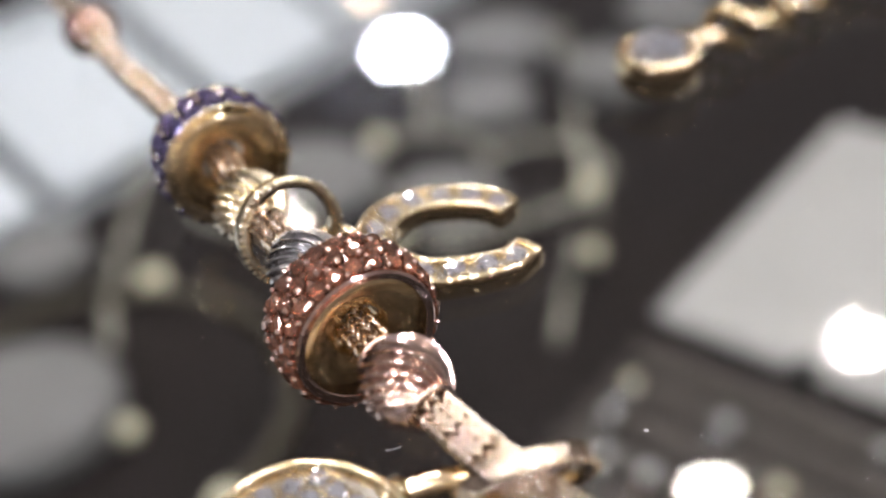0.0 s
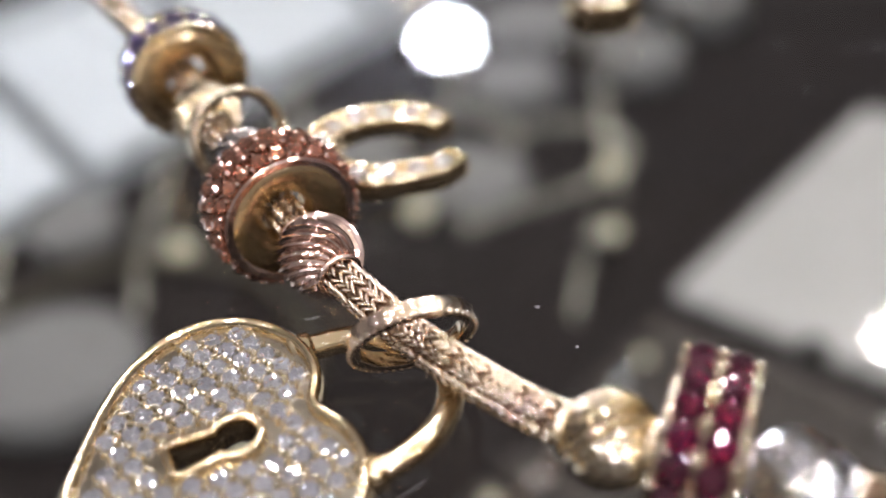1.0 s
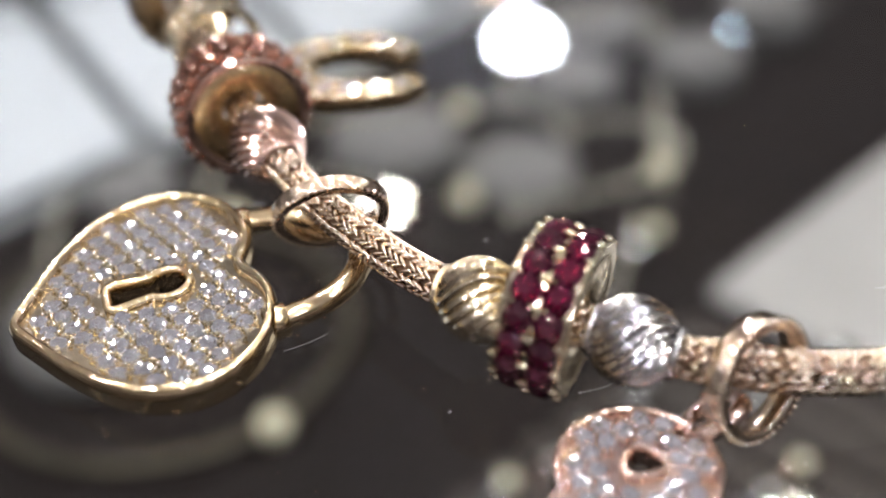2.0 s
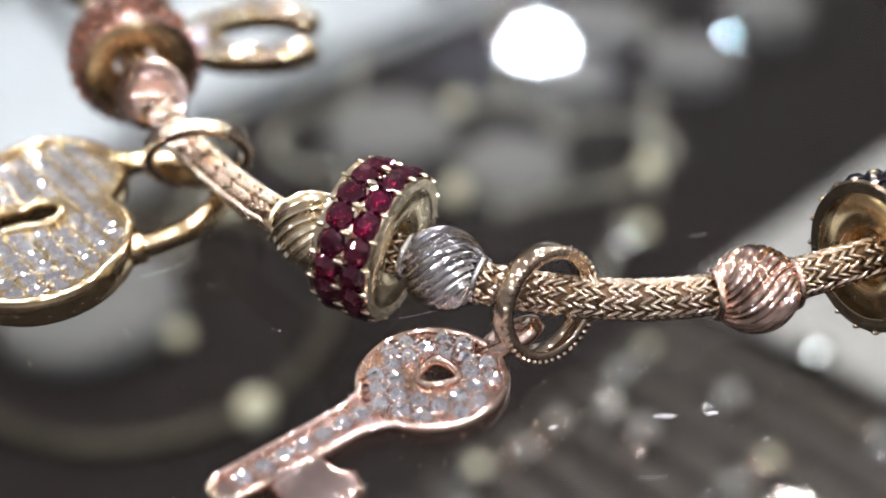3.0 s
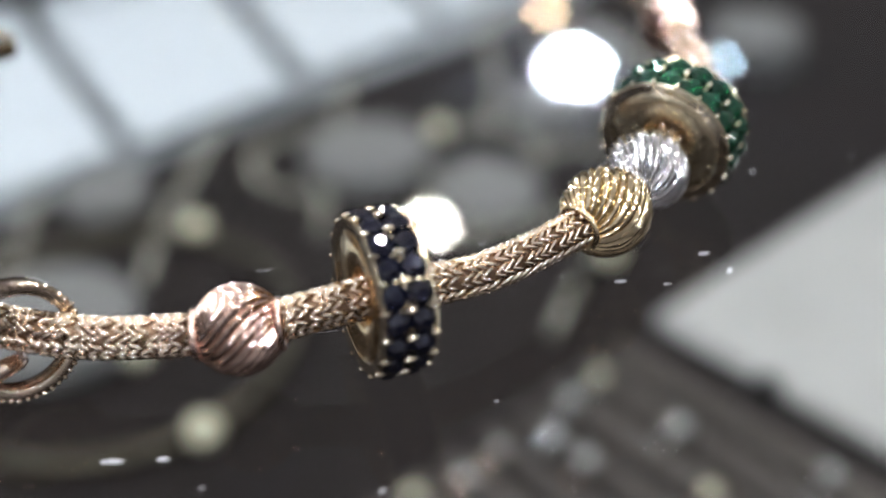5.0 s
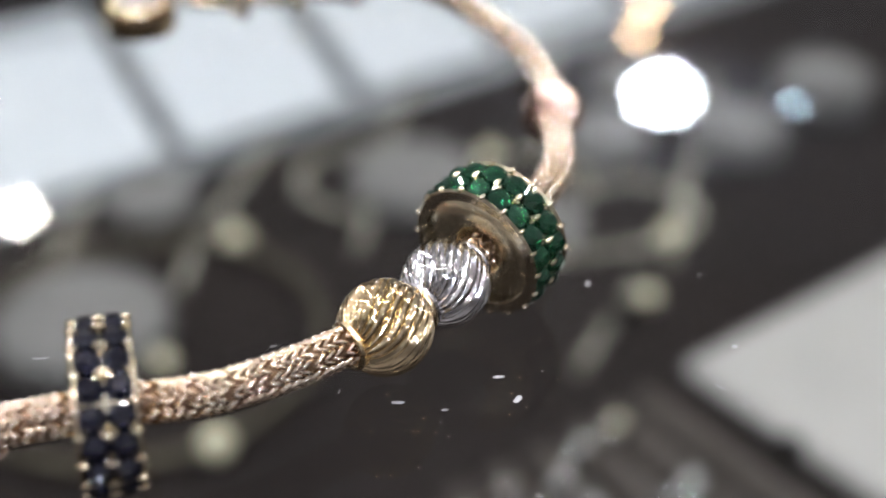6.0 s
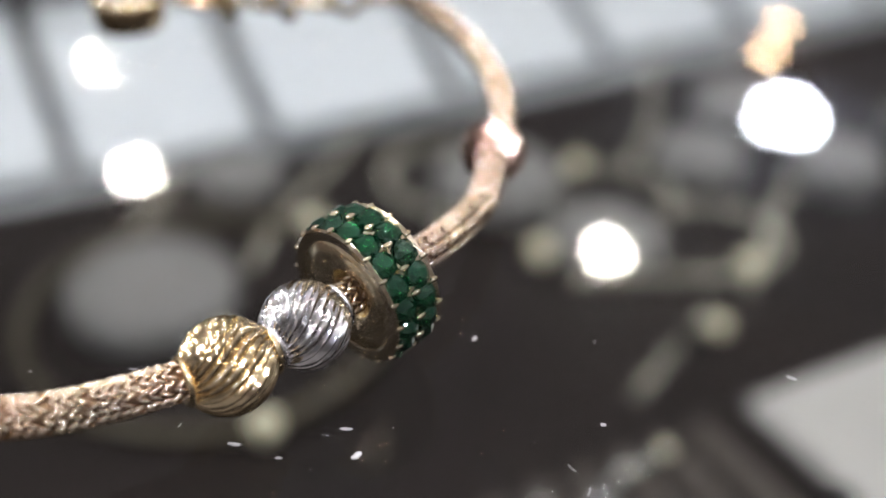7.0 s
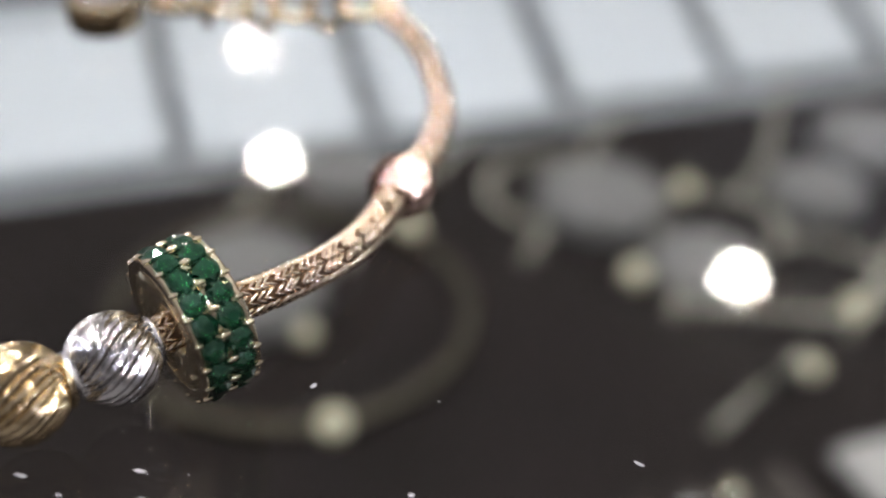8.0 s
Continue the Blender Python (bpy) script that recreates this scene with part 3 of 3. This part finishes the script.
def stone_wheel(x, y, z0, radius, width, gem, n, label, axis=None, rows=2, metal=PALE_GOLD, inner=INNER, dish=0.22):
    """A wheel bead: a dished gold ring with rows of round stones let into its rim, held by beads of metal."""
    p, w = at_chain(x, y)
    a = Vector(axis) if axis else w
    t = thing("stone_wheel_bead", axis_pose((x, y, z0), a), label, "charm bead", "stone wheel beads")
    h, ri = width / 2, radius - 0.5
    bulge = 0.32 if rows == 3 else 0.0
    lip = radius - (0.42 if rows == 3 else 0.2)
    prof = [(lip - 0.12, -h), (lip, -h + 0.1), (lip - 0.04, -h + 0.2), (ri + bulge * 0.6, -h * 0.6), (ri + bulge, 0), (ri + bulge * 0.6, h * 0.6), (lip - 0.04, h - 0.2), (lip, h - 0.1), (lip - 0.12, h),
            (ri - 0.35, h - 0.04), (ri - 0.65, h - 0.3), (ri - 0.65, -h + 0.3), (ri - 0.35, -h + 0.04)]
    rim = part("rim_body", lathe(prof, 64, True), metal, t)
    part("dished_sides", lathe([(ri - 0.34, h - 0.06), (1.9, h - dish), (1.5, h - dish - 0.03), (1.35, h - dish - 0.2), (1.35, -h + dish + 0.2), (1.5, -h + dish + 0.03), (1.9, -h + dish), (ri - 0.34, -h + 0.06)], 64, True),
         inner, t, "polished dished gold sides", smooth=True)
    d = min(2 * math.pi * radius / n * 1.02, (width - 0.3) / rows * 1.08)
    me = gem_mesh("stone", d, gem, 8, 0.3)
    prongs = bmesh.new()
    for k in range(rows):
        z = (k - (rows - 1) / 2) * (width - 0.3) / rows
        rr = radius - 0.3 * d + (bulge * 0.5 if rows == 3 and k == 1 else 0.05)
        for i in range(n):
            ph = 2 * math.pi * (i + (0.5 * (k % 2) if rows == 3 else 0)) / n
            o = Vector((math.cos(ph), math.sin(ph), 0))
            piece("stone", me, axis_pose(o * rr + Vector((0, 0, z)), o + Vector((rng.uniform(-.07, .07), rng.uniform(-.07, .07), rng.uniform(-.07, .07))), (0, 0, 1)), rim)
    for k in range(rows + 1):
        z = (k - rows / 2) * (width - 0.3) / rows * (0.97 if rows == 2 else 0.95)
        rr = radius - (0.12 if 0 < k < rows else 0.2) + (bulge * 0.5 if rows == 3 and 0 < k < 3 else 0.0)
        for i in range(n):
            ph = 2 * math.pi * (i + 0.5) / n
            ball(prongs, (rr * math.cos(ph), rr * math.sin(ph), z), 0.19 if 0 < k < rows else 0.16, 6, 5, (1, 1, 1.7 if rows == 2 else 1.1))
    tagged(part("prong_setting", prongs, metal, rim, smooth=True), kind="stuff")
    return t


stone_wheel(-24.83, 40.63, 3.75, 4.15, 3.1, BLUE, 17, "gold wheel bead with two rows of violet-blue stones", dish=0.6)
stone_wheel(-17.2, 22.93, 3.75, 4.15, 3.5, ORANGE, 23, "gold wheel bead paved with orange stones", rows=3, metal=ROSE, dish=0.7)
stone_wheel(1.05, 2.5, 3.65, 4.05, 3.3, RUBY, 17, "gold wheel bead with two rows of ruby-red stones", (1, -.42, -.13), inner=FACE_GOLD)
stone_wheel(26.2, 2.2, 3.6, 4.0, 2.7, NAVY, 18, "gold wheel bead with two rows of near-black navy stones", (.88, .47, -.07))
stone_wheel(40.65, 18.83, 3.7, 4.1, 3.1, GREEN, 18, "gold wheel bead with two rows of emerald-green stones", (.42, .88, .12), inner=FACE_GOLD)


def stones_on(parent, spots, d, gem, z, metal):
    """Small stones set in a plate, each with metal grains round it."""
    me = brilliant_mesh("stone", d, gem, 6)
    grains = bmesh.new()
    for x, y in spots:
        piece("stone", me, Matrix.Translation((x, y, z)) @ pose(0, 0, 0, rng.uniform(-13, 13), rng.uniform(-13, 13), rng.uniform(0, 90)), parent)
        for k in range(4):
            a = math.pi / 4 + k * math.pi / 2 + 0.3
            ball(grains, (x + d * 0.55 * math.cos(a), y + d * 0.55 * math.sin(a), z + 0.12), 0.13, 6, 4)
    tagged(part("grain_setting", grains, metal, parent, smooth=True), kind="stuff")


def hung_ring(name, place, normal, radius, band, thick, metal, label):
    """A ring round the cord: a flat band with a milled outer edge."""
    t = thing(name, axis_pose(place, normal), label, "jump ring", "rings on the cord")
    h, q = band / 2, thick / 2
    part("ring_band", lathe([(radius - q, -h + 0.08), (radius - q + 0.08, -h), (radius + q - 0.08, -h), (radius + q, -h + 0.08), (radius + q, h - 0.08), (radius + q - 0.08, h), (radius - q + 0.08, h), (radius - q, h - 0.08)], 56, True),
         metal, t, smooth=True)
    bm = bmesh.new()
    for i in range(46):
        a = 2 * math.pi * i / 46
        ball(bm, ((radius + q - 0.06) * math.cos(a), (radius + q - 0.06) * math.sin(a), h - 0.06), 0.15, 6, 4)
    tagged(part("milled_edge", bm, metal, t, smooth=True), kind="stuff")
    return t


def padlock():
    """A heart padlock paved with clear stones, its shackle under the cord."""
    kx, ky = 0.54, 0.53
    t = thing("heart_padlock_charm", Matrix.Translation((-19.3, 7.1, 0.1)) @ pose(0, 0, 0, 0, 0, -68.5) @ pose(0, 0, 0, 3.5, 0, 0), "gold heart padlock charm paved with clear stones", "charm", "hanging charms")
    raw = [(kx * 16 * math.sin(a) ** 3, ky * (13 * math.cos(a) - 2.36 * math.cos(2 * a) - 2 * math.cos(3 * a) - 0.47 * math.cos(4 * a))) for a in [2 * math.pi * i / 400 for i in range(400)]]
    outer = even_loop([(1.03 * x, 1.03 * y) for x, y in raw], 110)
    for _ in range(9):
        outer = [tuple((np.array(outer[k - 1]) + 2 * np.array(outer[k]) + np.array(outer[(k + 1) % 110])) / 4) for k in range(110)]
    outer = [(float(x), float(y)) for x, y in outer]
    # keyhole: a round head over a flared slot
    kh = [(1.05 * math.cos(a), 1.15 + 1.0 * math.sin(a)) for a in np.linspace(-0.9, math.pi + 0.9, 22)] + [(-0.95, -1.75), (0.95, -1.75)]
    kh = even_loop([(float(x), float(y) - 0.2) for x, y in kh], 40)
    collar = offset_loop(kh, -0.42)
    part("heart_body", sweep_loop(outer, [(0.25, 0), (0.02, 0.35), (0, 1.3), (0.1, 1.62), (0.3, 1.8), (0.5, 1.74), (0.64, 1.45), (0.68, 0.9), (0.68, 0.1)]), GOLD, t, smooth=True)
    face = part("pave_plate", plate(offset_loop(outer, 0.6), [collar], 0.3, 1.3), PALE_GOLD, t)
    part("keyhole_rim", sweep_loop(collar, [(0.0, 0.2), (0.0, 1.55), (0.14, 1.72), (0.34, 1.7), (0.46, 1.5), (0.5, 0.2)]), GOLD, t, "raised gold keyhole rim", smooth=True)
    lim, spots = offset_loop(outer, 0.6), []
    pitch, ct, st = 1.2, math.cos(0.36), math.sin(0.36)
    for j in range(-12, 13):
        for i in range(-12, 13):
            gx, gy = (i + 0.5 * (j % 2)) * pitch, j * pitch * 0.88
            p = (gx * ct - gy * st, gx * st + gy * ct)
            if inside(p, lim) and near(p, lim) > 0.42 and not inside(p, collar) and near(p, collar) > 0.45:
                spots.append(p)
    stones_on(face, spots, 1.04, DIAMOND, 1.36, PALE_GOLD)
    # the shackle: a bent bar from shoulder to shoulder
    pts = []
    for i in range(25):
        a = math.pi * i / 24
        pts.append((4.7 * math.cos(a), 4.9 + 6.2 * math.sin(a) ** 0.8, 0.75))
    part("shackle", tube(pts, 0.66, 12), GOLD, t, smooth=True)
    for s in (-1, 1):
        b = lathe([(0.6, -0.7), (0.9, -0.6), (0.9, 0.5), (0.6, 0.6)], 16, True)
        b.transform(axis_pose((4.7 * s, 5.6, 0.75), (0, 1, 0)))
        part("shackle_collar", b, GOLD, t, smooth=True)
    return t


padlock()
hung_ring("milled_ring", (-10.4, 11.8, 3.05), (.21, -.85, -.47), 2.85, 0.9, 0.6, ROSE_CHAIN, "pale rose gold milled ring looped round the cord")


def key_charm():
    """A flat key paved with clear stones, with a plain bit."""
    head, e = Vector((4.4, -4.5, 0)), Vector((-.746, -.665, 0))
    ang = math.degrees(math.atan2(e.y, e.x))
    t = thing("key_charm", Matrix.Translation((head.x, head.y, -0.38)) @ pose(0, 0, 0, 0, 0, ang), "rose gold key charm paved with clear stones", "charm", "hanging charms")
    # +x runs to the tip, +y is the side of the bit
    raw = [(3.55 * math.cos(a) * (1.0 if math.cos(a) < 0 else 1.05), 3.65 * math.sin(a)) for a in np.linspace(0.42, 2 * math.pi - 0.42, 60)]
    raw += [(4.6, -1.12), (11.2, -1.0), (11.8, -0.6), (11.9, 0), (11.8, 0.6), (11.2, 1.0), (4.6, 1.12)]
    outer = even_loop([(float(x), float(y)) for x, y in raw], 120)
    hole = [((0.72 + 0.2 * math.cos(a)) * math.cos(a) - 0.35, (0.70 - 0.2 * math.cos(a)) * math.sin(a)) for a in np.linspace(0, 2 * math.pi, 28, endpoint=False)]
    collar = offset_loop(hole, -0.35)
    part("key_rim", sweep_loop(outer, [(0.15, 0), (0.0, 0.2), (0, 1.05), (0.1, 1.24), (0.26, 1.26), (0.36, 1.1), (0.38, 0.1)]), ROSE, t, smooth=True)
    face = part("key_plate", plate(offset_loop(outer, 0.3), [collar], 0.15, 0.95), ROSE, t)
    part("hole_rim", sweep_loop(collar, [(0, 0.1), (0, 1.2), (0.12, 1.32), (0.28, 1.25), (0.36, 0.1)]), ROSE, t, smooth=True)
    bit = even_loop([(6.9, 0.9), (6.9, 2.0), (6.3, 2.8), (6.5, 3.7), (7.3, 4.1), (7.8, 3.7), (8.3, 4.3), (8.9, 3.8), (9.6, 4.1), (10.2, 3.5), (10.1, 2.7), (9.6, 2.0), (9.6, 0.9)], 60)
    bit_part = part("key_bit", plate(offset_loop(bit, 0.25), [], 0.05, 1.22), ROSE, t, "plain polished key bit with a notched end")
    part("bit_edge", sweep_loop(bit, [(0.1, 0.02), (0, 0.15), (0, 1.0), (0.12, 1.2), (0.3, 1.26), (0.36, 0.9), (0.36, 0.1)]), ROSE, bit_part, smooth=True)
    lim, spots = offset_loop(outer, 0.35), []
    for j in range(-6, 7):
        for i in range(-6, 18):
            p = ((i + 0.5 * (j % 2)) * 1.02, j * 0.92)
            if inside(p, lim) and near(p, lim) > 0.42 and not inside(p, collar) and near(p, collar) > 0.42:
                spots.append(p)
    stones_on(face, spots, 0.99, DIAMOND, 1.02, ROSE)
    b = ring_bm(1.35, 0.45, 28, 10)
    b.transform(Matrix.Translation((-4.7, 0.1, 1.0)) @ pose(0, 0, 0, 35, 10, 0))
    part("key_loop", b, ROSE, t, smooth=True)
    return t


key_charm()
hung_ring("key_ring", (9.6, -1.3, 2.7), (.62, -.74, .2), 2.6, 1.15, 0.6, ROSE_CHAIN, "rose gold ring holding the key on the cord")


def horseshoe():
    """A horseshoe charm with small stones along it."""
    t = thing("horseshoe_charm", Matrix.Translation((-11.9, 34.1, -0.38)) @ Matrix.Scale(0.94, 4), "gold horseshoe charm set with small clear stones", "charm", "hanging charms")
    mid = [(4.5, 2.1), (3.4, 3.3), (1.6, 4.1)] + [(4.3 * math.cos(a), 4.25 * math.sin(a)) for a in np.linspace(1.75, 2 * math.pi - 1.75, 16)] + [(1.6, -4.1), (3.8, -3.6), (5.2, -2.2)]
    mid = [(float(x), float(y)) for x, y in mid]
    p = np.array(mid)
    s = np.r_[0, np.cumsum(np.hypot(*np.diff(p, axis=0).T))]
    u = np.linspace(0, s[-1], 50)
    c = np.stack([np.interp(u, s, p[:, 0]), np.interp(u, s, p[:, 1])], 1)
    w = np.gradient(c, axis=0)
    w /= np.hypot(*w.T)[:, None]
    nrm = np.stack([-w[:, 1], w[:, 0]], 1)
    half = 1.3 - 0.35 * np.abs(np.linspace(-1, 1, 50)) ** 2
    left, right = c + nrm * half[:, None], c - nrm * half[:, None]
    loop = even_loop([tuple(map(float, v)) for v in np.r_[left, right[::-1]]], 150)
    part("shoe_rim", sweep_loop(loop, [(0.15, 0), (0, 0.2), (0, 1.35), (0.1, 1.55), (0.28, 1.55), (0.36, 1.35), (0.36, 0.1)]), GOLD, t, smooth=True)
    face = part("shoe_plate", plate(offset_loop(loop, 0.3), [], 0.1, 1.25), PALE_GOLD, t)
    stones_on(face, [tuple(map(float, c[i])) for i in range(2, 49, 4)], 1.55, DIAMOND, 1.3, PALE_GOLD)
    b = ring_bm(1.3, 0.4, 28, 10)
    b.transform(Matrix.Translation((-6.6, -0.8, 1.3)) @ pose(0, 0, 0, 60, 0, 10))
    part("shoe_loop", b, GOLD, t, smooth=True)
    return t


horseshoe()
hung_ring("horseshoe_ring", (-20.5, 32.1, 3.3), (.45, -.82, .25), 2.8, 0.9, 0.6, PALE_GOLD, "pale gold ring holding the horseshoe on the cord")


# ---- specks on the glass ----
def specks():
    t = thing("dust_specks", Matrix.Translation((15, 25, -0.4)), "pale dust specks and short fibres on the glass", "dust")
    bm = bmesh.new()
    r2 = random.Random(11)
    for _ in range(60):
        x, y = r2.uniform(-45, 60), r2.uniform(-45, 60)
        if r2.random() < 0.75:
            q = r2.uniform(0.03, 0.09)
            ball(bm, (x, y, q * 0.4), q, 6, 4, (r2.uniform(0.7, 1.8), 1, 0.4), pose(0, 0, 0, 0, 0, r2.uniform(0, 180)))
        else:
            a, l = r2.uniform(0, 6.28), r2.uniform(0.3, 1.0)
            tube([(x, y, 0.03), (x + l * 0.5 * math.cos(a), y + l * 0.5 * math.sin(a), 0.06), (x + l * math.cos(a + 0.3), y + l * math.sin(a + 0.3), 0.03)], 0.022, 5, bm=bm)
    tagged(part("specks", bm, DUST, t), kind="stuff")
    for x, y, a, l in ((22, 4, 0.1, 1.4), (40, 38, -0.7, 2.0), (13.6, -9.6, 0.05, 1.3), (-12.2, 4.4, 0.5, 2.4), (2.2, 1.2, 0.3, 2.0)):
        b = tube([(x - 15, y - 25, 0.004), (x - 15 + l * 0.5 * math.cos(a), y - 25 + l * 0.5 * math.sin(a), 0.012), (x - 15 + l * math.cos(a + 0.08), y - 25 + l * math.sin(a + 0.08), 0.004)], 0.012, 5)
        part("scratch", b, DUST, t, "fine pale scratch")
    # larger flakes and crumbs; their pale colour also stands for glints
    for x, y, size, stretch, a in ((15.1, -5.7, 0.22, 4.0, 0.1), (17.3, -5.4, 0.16, 3.0, 0.2), (43.4, 10.6, 0.26, 1.8, 1.2), (54.0, 17.0, 0.2, 1.2, 0.0), (8.4, -8.1, 0.12, 1.4, 0.6), (27.2, -6.6, 0.16, 1.8, 0.8),
                                   (45.9, 21.4, 0.2, 1.6, 1.4), (-3.8, 17.5, 0.12, 1.6, -0.4), (-2.2, 14.0, 0.1, 1.2, 0.0), (40.0, 9.2, 0.14, 2.0, 0.2), (62.6, 24.2, 0.16, 2.6, -0.1),
                                   (37.6, 9.3, 0.2, 2.6, 0.2), (52.1, 23.5, 0.1, 1.2, 0.0), (42.2, 12.2, 0.2, 2.4, 0.3), (10.0, -6.6, 0.14, 2.4, 0.5), (19.5, -7.0, 0.12, 1.8, 0.7)):
        bm = bmesh.new()
        ball(bm, (x - 15, y - 25, size * 0.2), size * 0.7, 7, 5, (stretch, 0.8, 0.35), pose(0, 0, 0, 0, 0, math.degrees(a)))
        for v in bm.verts:
            v.co.xy += Vector((r2.uniform(-0.2, 0.2), r2.uniform(-0.2, 0.2))) * size
        part("flake", bm, DUST, t)


specks()
